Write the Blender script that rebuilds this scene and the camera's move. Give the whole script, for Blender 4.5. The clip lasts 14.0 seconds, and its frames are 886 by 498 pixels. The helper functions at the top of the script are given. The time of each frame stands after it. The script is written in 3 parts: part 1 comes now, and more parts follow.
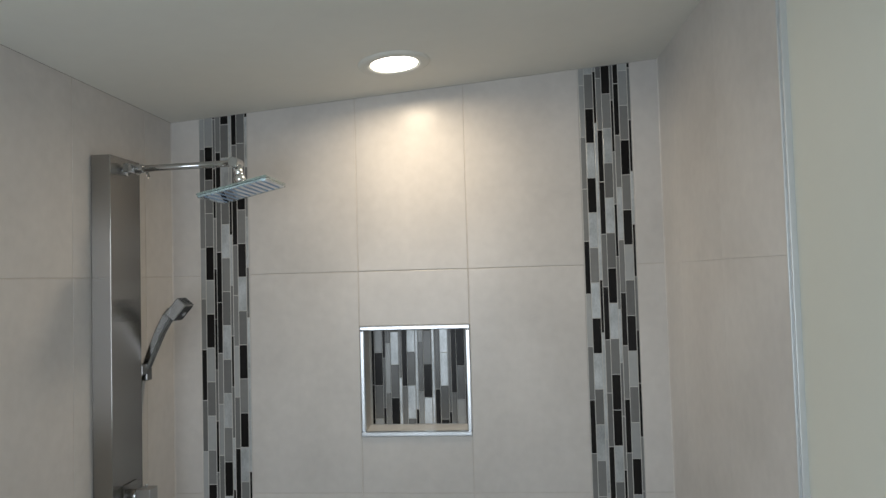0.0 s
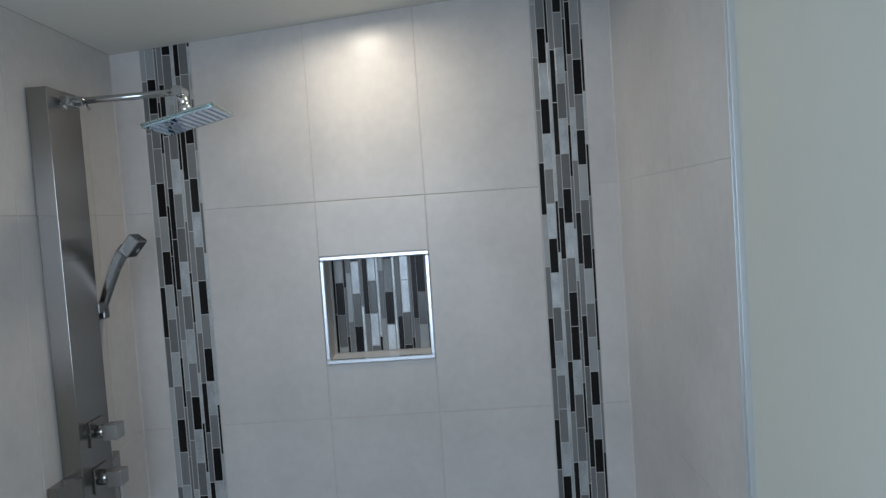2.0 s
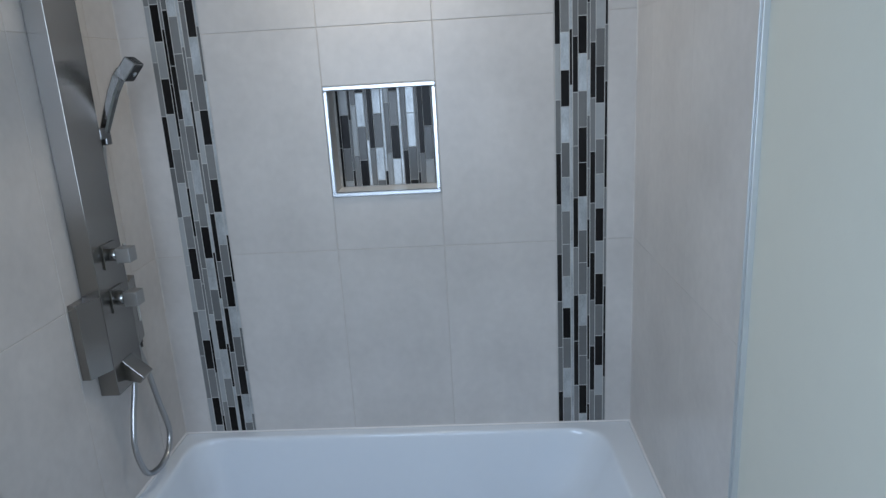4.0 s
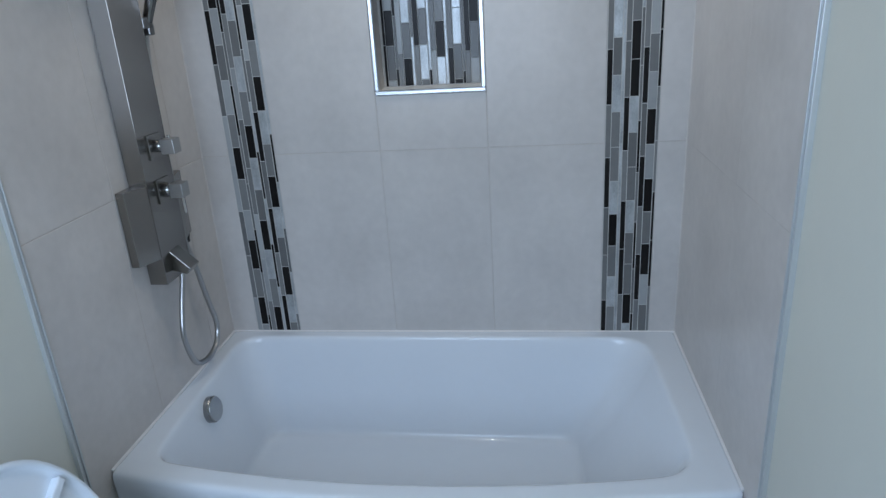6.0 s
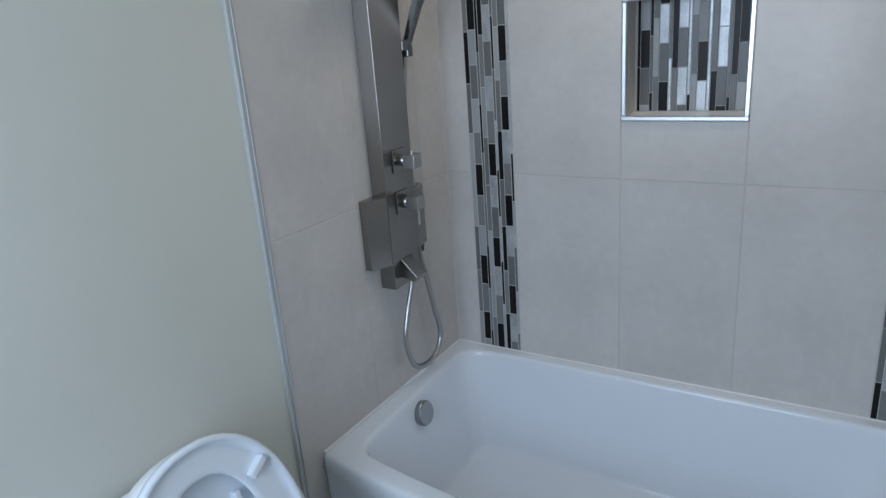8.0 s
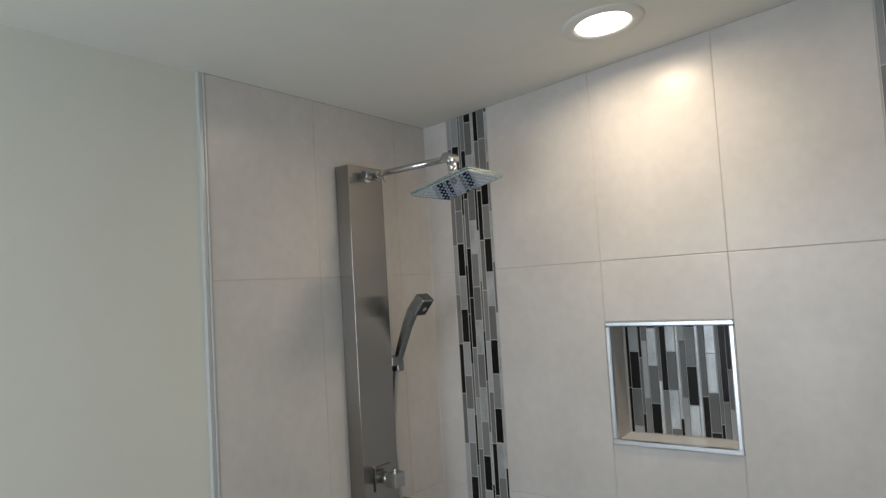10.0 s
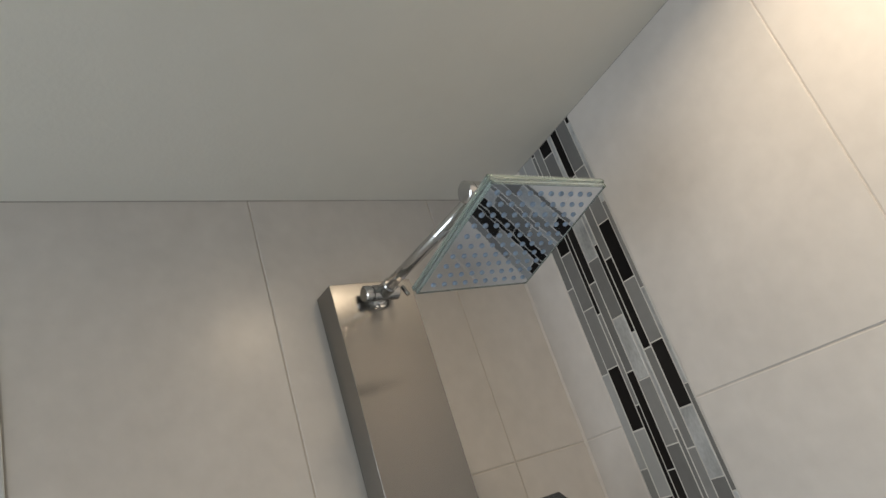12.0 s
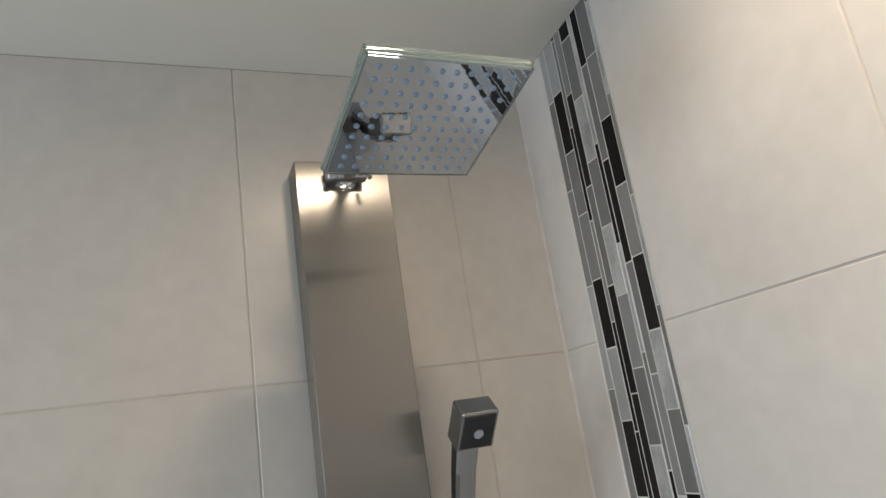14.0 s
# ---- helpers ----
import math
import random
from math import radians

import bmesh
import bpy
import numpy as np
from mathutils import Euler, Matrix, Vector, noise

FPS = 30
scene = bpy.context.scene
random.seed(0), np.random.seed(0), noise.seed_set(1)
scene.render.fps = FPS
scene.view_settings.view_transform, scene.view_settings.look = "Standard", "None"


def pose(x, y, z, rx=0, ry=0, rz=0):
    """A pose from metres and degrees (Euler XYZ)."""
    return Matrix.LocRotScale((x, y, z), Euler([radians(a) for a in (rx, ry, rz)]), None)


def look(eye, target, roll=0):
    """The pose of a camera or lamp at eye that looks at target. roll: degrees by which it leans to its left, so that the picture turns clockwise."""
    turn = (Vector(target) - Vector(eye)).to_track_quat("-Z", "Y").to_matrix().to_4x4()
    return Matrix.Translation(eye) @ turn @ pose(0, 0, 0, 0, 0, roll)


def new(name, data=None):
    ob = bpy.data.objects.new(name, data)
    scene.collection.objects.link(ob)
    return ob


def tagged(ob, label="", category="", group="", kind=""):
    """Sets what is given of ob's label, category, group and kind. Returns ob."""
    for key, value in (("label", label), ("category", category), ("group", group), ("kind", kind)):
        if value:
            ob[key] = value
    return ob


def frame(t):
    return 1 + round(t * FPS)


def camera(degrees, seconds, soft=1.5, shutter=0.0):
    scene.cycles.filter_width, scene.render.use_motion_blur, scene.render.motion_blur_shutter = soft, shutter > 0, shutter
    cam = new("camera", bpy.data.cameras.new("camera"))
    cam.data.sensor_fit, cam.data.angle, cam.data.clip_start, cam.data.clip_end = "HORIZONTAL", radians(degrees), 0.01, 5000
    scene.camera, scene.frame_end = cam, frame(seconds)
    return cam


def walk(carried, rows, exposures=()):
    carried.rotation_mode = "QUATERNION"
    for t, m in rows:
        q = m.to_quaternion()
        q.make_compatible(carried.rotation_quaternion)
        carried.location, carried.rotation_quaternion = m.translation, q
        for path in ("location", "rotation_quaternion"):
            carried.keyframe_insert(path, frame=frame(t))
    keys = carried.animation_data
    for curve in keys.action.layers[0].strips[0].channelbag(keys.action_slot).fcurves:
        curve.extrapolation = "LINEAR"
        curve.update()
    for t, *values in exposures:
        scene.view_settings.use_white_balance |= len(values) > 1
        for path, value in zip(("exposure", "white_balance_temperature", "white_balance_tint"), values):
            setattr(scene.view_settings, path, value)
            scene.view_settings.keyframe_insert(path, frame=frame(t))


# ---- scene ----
cam = camera(67.0, 14.0, soft=1.4)
PATH = [
    (0, (0.922, -1.846, 1.673), (0.765, 0.146, 1.752), -1.6),
    (0.2, (0.915, -1.854, 1.673), (0.824, 0.137, 1.83), -1.4),
    (0.5, (0.937, -1.856, 1.672), (0.839, 0.13, 1.881), -1.0),
    (0.7, (0.932, -1.861, 1.681), (0.836, 0.123, 1.884), -1.0),
    (1, (0.936, -1.862, 1.666), (0.855, 0.13, 1.818), -0.5),
    (1.2, (0.938, -1.86, 1.664), (0.863, 0.135, 1.753), -0.6),
    (1.5, (0.94, -1.858, 1.659), (0.854, 0.14, 1.679), -0.4),
    (1.7, (0.939, -1.855, 1.647), (0.873, 0.14, 1.613), -0.8),
    (2, (0.936, -1.851, 1.627), (0.88, 0.146, 1.53), -3.9),
    (2.2, (0.936, -1.854, 1.598), (0.886, 0.139, 1.467), -3.7),
    (2.5, (0.949, -1.845, 1.558), (0.883, 0.144, 1.359), -3.8),
    (3, (0.956, -1.833, 1.561), (0.849, 0.136, 1.227), -3.6),
    (3.2, (0.962, -1.832, 1.552), (0.847, 0.126, 1.189), -3.3),
    (3.5, (0.974, -1.824, 1.558), (0.839, 0.128, 1.143), -3.0),
    (3.6, (0.96, -1.826, 1.563), (0.836, 0.124, 1.136), -3.0),
    (3.7, (0.939, -1.843, 1.571), (0.836, 0.103, 1.12), -3.2),
    (5.8, (0.955, -1.844, 1.477), (0.764, 0.024, 0.79), -3.2),
    (6, (0.958, -1.845, 1.466), (0.697, 0.014, 0.775), -3.6),
    (6.2, (0.95, -1.843, 1.464), (0.616, 0.002, 0.765), -3.8),
    (6.5, (0.939, -1.845, 1.456), (0.495, -0.026, 0.752), -3.8),
    (6.8, (0.937, -1.836, 1.467), (0.386, -0.05, 0.75), -3.5),
    (7, (0.941, -1.829, 1.473), (0.317, -0.069, 0.756), -3.8),
    (7.2, (0.955, -1.819, 1.473), (0.226, -0.089, 0.781), -4.2),
    (9.3, (1.235, -1.601, 1.6), (0.017, -0.033, 1.358), -2.2),
    (9.5, (1.246, -1.597, 1.624), (0.031, -0.01, 1.557), -2.2),
    (9.7, (1.236, -1.6, 1.634), (0.046, 0.0, 1.706), -2.5),
    (10, (1.222, -1.601, 1.646), (0.04, 0.008, 1.763), -3.4),
    (10.3, (1.18, -1.531, 1.632), (-0.057, 0.031, 1.802), -7.0),
    (10.5, (1.1, -1.457, 1.624), (-0.16, 0.079, 1.859), -7.9),
    (10.7, (1.01, -1.362, 1.624), (-0.248, 0.163, 1.924), -10.9),
    (11, (0.941, -1.222, 1.639), (-0.312, 0.284, 2.043), -12.4),
    (11.2, (0.926, -1.122, 1.638), (-0.333, 0.358, 2.106), -13.5),
    (11.5, (0.907, -0.981, 1.635), (-0.4, 0.428, 2.19), -17.7),
    (11.7, (0.869, -0.895, 1.646), (-0.508, 0.424, 2.244), -19.6),
    (12, (0.806, -0.776, 1.645), (-0.664, 0.374, 2.366), -18.9),
    (12.2, (0.789, -0.714, 1.647), (-0.711, 0.335, 2.45), -19.3),
    (12.5, (0.792, -0.632, 1.656), (-0.79, 0.244, 2.51), -16.3),
    (12.7, (0.804, -0.592, 1.65), (-0.824, 0.215, 2.493), -13.6),
    (13, (0.84, -0.547, 1.643), (-0.853, 0.148, 2.451), -11.3),
    (13.2, (0.85, -0.545, 1.634), (-0.853, 0.147, 2.42), -11.0),
    (13.5, (0.86, -0.538, 1.617), (-0.9, 0.129, 2.296), -9.9),
    (13.7, (0.862, -0.545, 1.609), (-0.911, 0.161, 2.213), -9.3),
    (14, (0.865, -0.548, 1.601), (-0.905, 0.219, 2.126), -8.7),
]
EXPOSURES = [(0.0, -0.28, 6740, 11), (0.5, -0.34, 6580, 10.7), (1.0, -0.39, 6400, 10.2), (1.5, -0.42, 6120, 10), (2.0, -0.41, 5860, 10), (2.5, -0.37, 5710, 10.3), (3.5, -0.19, 5680, 10.7),
             (6.0, -0.10, 5540, 10.7), (7.0, -0.12, 5450, 10.4), (9.5, -0.11, 6660, 12.5), (10.0, -0.17, 6780, 12.5), (10.5, -0.20, 6900, 13), (11.0, -0.20, 6950, 13), (11.5, -0.20, 6990, 13),
             (12.0, -0.01, 7050, 13), (12.5, 0.16, 7030, 12.7), (13.0, 0.24, 6980, 12.7), (13.5, 0.25, 6880, 12.7), (14.0, 0.25, 6840, 12.7)]
walk(cam, [(t, look(eye, target, roll)) for t, eye, target, roll in PATH], EXPOSURES)

# ---- world and lights ----
CX, CY = 0.69, -0.254                      # recessed lamp
CEIL0, CEILK = 2.134, 0.0825              # sloped ceiling: height at x = 0 and rise per metre


def ceil(x):
    return CEIL0 + CEILK * x


world = bpy.data.worlds.new("sky")
scene.world = world
world.use_nodes = True
wn = world.node_tree.nodes
sky = wn.new("ShaderNodeTexSky")
sky.sky_type, sky.sun_disc = "NISHITA", False
sky.sun_elevation, sky.sun_rotation = radians(40), radians(160)
world.node_tree.links.new(sky.outputs[0], wn["Background"].inputs[0])
wn["Background"].inputs[1].default_value = 0.1


def lamp(name, kind, power, colour, m):
    d = bpy.data.lights.new(name, kind)
    d.energy, d.color = power, colour
    ob = new(name, d)
    ob.matrix_world = m
    return d


WIN = (0.05, 1.05, 0.95, 2.0)            # window in the wall behind the camera: x0, x1, z0, z1
glow = lamp("downlight_lamp", "AREA", 2.8, (1.0, 0.84, 0.62), pose(CX, CY, ceil(CX) - 0.006, 0, -math.degrees(math.atan(CEILK)), 0))
glow.shape, glow.size, glow.spread = "DISK", 0.112, radians(170)
day = lamp("window_light", "AREA", 19.5, (0.735, 0.86, 1.0), look((0.55, -2.42, 1.475), (0.62, -0.6, 1.25)))
day.shape, day.size, day.size_y = "RECTANGLE", 1.0, 1.05


# ---- materials ----
def rgb(c):
    return (*c, 1.0)


def material(name, base, rough=0.5, metal=0.0, spread=0.0, scale=6.0, stretch=(1, 1, 1), bump=0.0, bump_scale=300.0,
             per_object=0.0, coat=0.0, rough_spread=0.0, bump_stretch=(1, 1, 1)):
    m = bpy.data.materials.new(name)
    m.use_nodes = True
    nt = m.node_tree
    n, l = nt.nodes, nt.links
    b = n["Principled BSDF"]
    b.inputs["Roughness"].default_value, b.inputs["Metallic"].default_value = rough, metal
    b.inputs["Coat Weight"].default_value = coat
    b.inputs["Coat Roughness"].default_value = 0.08
    co = n.new("ShaderNodeTexCoord")

    def noise_at(sc, st, detail=4.0):
        mp = n.new("ShaderNodeMapping")
        mp.inputs["Scale"].default_value = st
        geo = n.new("ShaderNodeNewGeometry")
        l.new(geo.outputs["Position"], mp.inputs[0])
        t = n.new("ShaderNodeTexNoise")
        t.inputs["Scale"].default_value, t.inputs["Detail"].default_value = sc, detail
        l.new(mp.outputs[0], t.inputs["Vector"])
        return t.outputs["Fac"]

    value = None
    if spread:
        a, c = noise_at(scale, stretch), noise_at(scale * 9, stretch, 6.0)
        mix = n.new("ShaderNodeMath")
        mix.operation = "MULTIPLY_ADD"
        l.new(c, mix.inputs[0])
        mix.inputs[1].default_value = 0.45
        l.new(a, mix.inputs[2])
        r = n.new("ShaderNodeMapRange")
        r.inputs["From Min"].default_value, r.inputs["From Max"].default_value = 0.45, 1.0
        r.inputs["To Min"].default_value, r.inputs["To Max"].default_value = 1 - spread, 1 + spread
        l.new(mix.outputs[0], r.inputs[0])
        value = r.outputs[0]
    if per_object:
        oi = n.new("ShaderNodeObjectInfo")
        r = n.new("ShaderNodeMapRange")
        r.inputs["To Min"].default_value, r.inputs["To Max"].default_value = 1 - per_object, 1 + per_object
        l.new(oi.outputs["Random"], r.inputs[0])
        if value:
            mu = n.new("ShaderNodeMath")
            mu.operation = "MULTIPLY"
            l.new(value, mu.inputs[0])
            l.new(r.outputs[0], mu.inputs[1])
            value = mu.outputs[0]
        else:
            value = r.outputs[0]
    if value:
        sc = n.new("ShaderNodeVectorMath")
        sc.operation = "SCALE"
        sc.inputs[0].default_value = base
        l.new(value, sc.inputs["Scale"])
        l.new(sc.outputs[0], b.inputs["Base Color"])
    else:
        b.inputs["Base Color"].default_value = rgb(base)
    if rough_spread:
        r = n.new("ShaderNodeMapRange")
        r.inputs["To Min"].default_value, r.inputs["To Max"].default_value = rough - rough_spread, rough + rough_spread
        l.new(noise_at(bump_scale, bump_stretch), r.inputs[0])
        l.new(r.outputs[0], b.inputs["Roughness"])
    if bump:
        bp = n.new("ShaderNodeBump")
        bp.inputs["Strength"].default_value, bp.inputs["Distance"].default_value = bump, 0.001
        l.new(noise_at(bump_scale, bump_stretch), bp.inputs["Height"])
        l.new(bp.outputs[0], b.inputs["Normal"])
    return m


TILE = material("porcelain tile", (0.597, 0.570, 0.545), 0.28, spread=0.10, scale=4.2, bump=0.12, bump_scale=90, per_object=0.015)
TILE.node_tree.nodes["Principled BSDF"].inputs["Specular IOR Level"].default_value = 0.36
GROUT = material("tile grout", (0.56, 0.52, 0.48), 0.9, spread=0.08, scale=30, bump=0.3, bump_scale=500)
PALE = material("mosaic grout", (0.54, 0.53, 0.505), 0.85, spread=0.06, scale=40, bump=0.3, bump_scale=600)
CEILING = material("ceiling paint", (0.70, 0.69, 0.635), 0.85, spread=0.03, scale=3, bump=0.25, bump_scale=160)
PAINT = material("wall paint", (0.668, 0.671, 0.602), 0.6, spread=0.02, scale=3, bump=0.15, bump_scale=180)
ACRYLIC = material("white tub acrylic", (0.78, 0.825, 0.88), 0.2, spread=0.015, scale=4, coat=0.55)
ACRYLIC.node_tree.nodes["Principled BSDF"].inputs["Coat Roughness"].default_value = 0.035
ACRYLIC.node_tree.nodes["Principled BSDF"].inputs["Specular IOR Level"].default_value = 0.3
CERAMIC = material("white china", (0.80, 0.82, 0.84), 0.1, spread=0.01, scale=5, coat=0.5)
PLASTIC = material("white seat plastic", (0.80, 0.86, 0.93), 0.25, spread=0.01, scale=8)
CLOTH = material("white cloth", (0.80, 0.81, 0.82), 0.85, spread=0.03, scale=40, bump=0.4, bump_scale=700)
CHROME = material("polished chrome", (0.82, 0.83, 0.84), 0.06, metal=1.0)
MIRROR = material("blue-tinted mirror plate", (0.66, 0.72, 0.80), 0.025, metal=1.0, bump=0.07, bump_scale=38)
SATIN = material("satin control metal", (0.40, 0.40, 0.395), 0.33, metal=1.0, spread=0.04, scale=40)
HOSE = material("ribbed hose metal", (0.46, 0.46, 0.46), 0.3, metal=1.0)
NICKEL = material("satin nickel", (0.27, 0.27, 0.27), 0.36, metal=1.0, spread=0.04, scale=40)
# Mid-grey metal for the arm and its couplings, darker than the chrome.
DULL = material("grey chrome pipe", (0.50, 0.50, 0.50), 0.14, metal=1.0, spread=0.05, scale=30)
GUNMETAL = material("dark polished chrome", (0.34, 0.34, 0.34), 0.17, metal=1.0)
ALU = material("satin aluminium trim", (0.72, 0.75, 0.79), 0.30, metal=1.0, spread=0.05, scale=20, stretch=(1, 1, 0.1))
STEEL = material("brushed stainless steel", (0.32, 0.307, 0.29), 0.23, metal=1.0, spread=0.025, scale=5, stretch=(1, 1.5, 0.5))
sb = STEEL.node_tree.nodes["Principled BSDF"]
grain = STEEL.node_tree.nodes.new("ShaderNodeCombineXYZ")
grain.inputs[0].default_value, grain.inputs[1].default_value = 0.7, 0.7
STEEL.node_tree.links.new(grain.outputs[0], sb.inputs["Tangent"])
sb.inputs["Anisotropic"].default_value = 0.92
TRIM = material("satin edge trim", (0.60, 0.62, 0.62), 0.36, metal=0.45, spread=0.05, scale=20, stretch=(1, 1, 0.1))
JOINT = material("dark grey joint strip", (0.40, 0.38, 0.355), 0.85, spread=0.2, scale=30)
CAULK = material("white sealant", (0.78, 0.78, 0.78), 0.4, spread=0.03, scale=25)
BLACK = material("black glass", (0.014, 0.013, 0.013), 0.24, per_object=0.3)
GREY = material("grey glass", (0.185, 0.187, 0.185), 0.18, spread=0.06, scale=50, per_object=0.22)
LIGHT = material("pale grey glass", (0.35, 0.36, 0.36), 0.18, spread=0.05, scale=50, per_object=0.15)
# The strong stretched tone noise puts shimmering metal reflections into the colour.
PEARL = material("brushed pearl metal", (0.44, 0.46, 0.47), 0.36, metal=0.4, spread=0.35, scale=30, stretch=(1, 1, 0.5), per_object=0.1)
for dull, level in ((BLACK, 0.12), (GREY, 0.22), (LIGHT, 0.3)):
    dull.node_tree.nodes["Principled BSDF"].inputs["Specular IOR Level"].default_value = level
RUBBER = material("blue nozzle silicone", (0.25, 0.35, 0.48), 0.35)
DARK = material("dark rubber", (0.02, 0.02, 0.022), 0.5)
EDGE = material("clear acrylic edge", (0.66, 0.76, 0.74), 0.04)
EDGE.node_tree.nodes["Principled BSDF"].inputs["Transmission Weight"].default_value = 0.9
STONE = material("pale sill stone", (0.74, 0.75, 0.76), 0.3, spread=0.04, scale=25)
FLOOR = material("floor tile", (0.46, 0.45, 0.44), 0.4, spread=0.08, scale=6, bump=0.1, bump_scale=80)
LENS = bpy.data.materials.new("lit lamp lens")
LENS.use_nodes = True
LENS.node_tree.nodes["Principled BSDF"].inputs["Emission Color"].default_value = (1.0, 0.94, 0.86, 1)
LENS.node_tree.nodes["Principled BSDF"].inputs["Emission Strength"].default_value = 9.0


# ---- mesh helpers ----
def part(name, bm, mat, parent=None, label="", smooth=False):
    me = bpy.data.meshes.new(name)
    bmesh.ops.recalc_face_normals(bm, faces=bm.faces)
    for f in bm.faces:
        f.smooth = smooth
    bm.to_mesh(me)
    bm.free()
    me.materials.append(mat)
    ob = new(name, me)
    ob.parent = parent
    if label:
        ob["label"] = label
    return ob


def empty(name, place, label, category, group="", kind=""):
    ob = new(name)
    ob.location = place
    ob.empty_display_size = 0.05
    return tagged(ob, label, category, group, kind)


def structure(name, bm, mat, label, category):
    return tagged(part(name, bm, mat), label, category, kind="structure")


def add_box(bm, x0, x1, y0, y1, z0, z1, bevel=0.0, segments=2):
    r = bmesh.ops.create_cube(bm, size=1.0, matrix=Matrix.LocRotScale(((x0 + x1) / 2, (y0 + y1) / 2, (z0 + z1) / 2), None,
                                                                     (x1 - x0, y1 - y0, z1 - z0)))
    if bevel:
        edges = {e for v in r["verts"] for e in v.link_edges}
        bmesh.ops.bevel(bm, geom=list(edges), offset=bevel, segments=segments, profile=0.5, affect="EDGES")
    return bm


def box(x0, x1, y0, y1, z0, z1, bevel=0.0, segments=2):
    return add_box(bmesh.new(), x0, x1, y0, y1, z0, z1, bevel, segments)


def add_prism(bm, outline, direction):
    """A prism from a flat outline pushed along a direction."""
    a = [bm.verts.new(p) for p in outline]
    b = [bm.verts.new(Vector(p) + Vector(direction)) for p in outline]
    bm.faces.new(a)
    bm.faces.new(b[::-1])
    n = len(a)
    for i in range(n):
        bm.faces.new((a[i], a[(i + 1) % n], b[(i + 1) % n], b[i]))
    return bm


def prism(outline, direction, bevel=0.0, segments=2):
    bm = add_prism(bmesh.new(), outline, direction)
    if bevel:
        bmesh.ops.bevel(bm, geom=list(bm.edges), offset=bevel, segments=segments, profile=0.5, affect="EDGES")
    return bm


def loft(loops, close_first=True, close_last=True):
    """A skin over closed loops with equal numbers of points."""
    bm = bmesh.new()
    rings = [[bm.verts.new(p) for p in loop] for loop in loops]
    n = len(rings[0])
    for a, b in zip(rings, rings[1:]):
        for i in range(n):
            bm.faces.new((a[i], a[(i + 1) % n], b[(i + 1) % n], b[i]))
    if close_first:
        bm.faces.new(rings[0][::-1])
    if close_last:
        bm.faces.new(rings[-1])
    return bm


def tube(points, radius, sides=14, caps=True):
    """A round tube along a polyline; radius may be one number or one for each point."""
    pts = [Vector(p) for p in points]
    radii = [radius] * len(pts) if isinstance(radius, (int, float)) else radius
    up, loops = Vector((0.13, 0.31, 0.94)), []
    for i, p in enumerate(pts):
        d = (pts[min(i + 1, len(pts) - 1)] - pts[max(i - 1, 0)]).normalized()
        side = d.cross(up).normalized()
        up = side.cross(d).normalized()
        loops.append([p + radii[i] * (math.cos(a) * side + math.sin(a) * up) for a in (2 * math.pi * k / sides for k in range(sides))])
    return loft(loops, caps, caps)


def smooth_line(points, steps=8):
    """Catmull-Rom through points."""
    p = [Vector(q) for q in points]
    p = [2 * p[0] - p[1], *p, 2 * p[-1] - p[-2]]
    out = []
    for i in range(1, len(p) - 2):
        for k in range(steps):
            t = k / steps
            out.append(0.5 * (2 * p[i] + (p[i + 1] - p[i - 1]) * t + (2 * p[i - 1] - 5 * p[i] + 4 * p[i + 1] - p[i + 2]) * t * t
                              + (3 * p[i] - p[i - 1] - 3 * p[i + 1] + p[i + 2]) * t ** 3))
    return out + [p[-2]]


# ---- the room ----
W, H = 1.377, 0.508                       # alcove width, tub rim height
XA, XB = 0.537, 0.844                     # upright joints of the back wall
M1, M2 = (0.082, 0.225), (1.161, 1.302)   # the two mosaic strips
Z1, Z2 = 1.69, 1.08                       # level joints
NZ0, NZ1, ND = 1.234, 1.538, 0.095        # niche
END = -0.760                              # where the tiling ends on the side walls
ROOM_X, ROOM_Y = 2.3, -2.35
TH = 0.009                                # tile thickness

bm = box(-0.12, W + 0.12, 0.0014, 0.13, 0, NZ0)
add_box(bm, -0.12, W + 0.12, 0.0014, 0.13, NZ1, 2.4)
add_box(bm, -0.12, XA, 0.0014, 0.13, NZ0, NZ1)
add_box(bm, XB, W + 0.12, 0.0014, 0.13, NZ0, NZ1)
add_box(bm, XA - 0.02, XB + 0.02, ND + 0.008, 0.13, NZ0 - 0.02, NZ1 + 0.02)
wall_north = structure("wall_north", bm, GROUT, "tiled shower wall with two mosaic strips and a niche", "wall")
wall_west = structure("wall_west", box(-0.13, -TH, ROOM_Y - 0.12, TH, 0, 2.4), PAINT, "pale painted wall, tiled beside the tub", "wall")
wall_east = structure("wall_east", box(W + TH, W + 0.12, -1.25, TH, 0, 2.5), PAINT, "pale painted wall, tiled beside the tub", "wall")
structure("wall_hall", box(W + 0.12, ROOM_X, -1.25, -1.13, 0, 2.5), PAINT, "pale painted wall", "wall")
structure("wall_far_east", box(ROOM_X, ROOM_X + 0.12, ROOM_Y - 0.12, -1.13, 0, 2.5), PAINT, "pale painted wall", "wall")
bm = box(-TH, WIN[0], ROOM_Y - 0.12, ROOM_Y, 0, 2.5)
add_box(bm, WIN[1], ROOM_X, ROOM_Y - 0.12, ROOM_Y, 0, 2.5)
add_box(bm, WIN[0], WIN[1], ROOM_Y - 0.12, ROOM_Y, 0, WIN[2])
add_box(bm, WIN[0], WIN[1], ROOM_Y - 0.12, ROOM_Y, WIN[3], 2.5)
structure("wall_south", bm, PAINT, "pale painted wall with a window", "wall")
structure("floor", box(-0.12, ROOM_X, ROOM_Y - 0.12, 0.13, -0.1, 0), FLOOR, "grey bathroom floor", "floor")
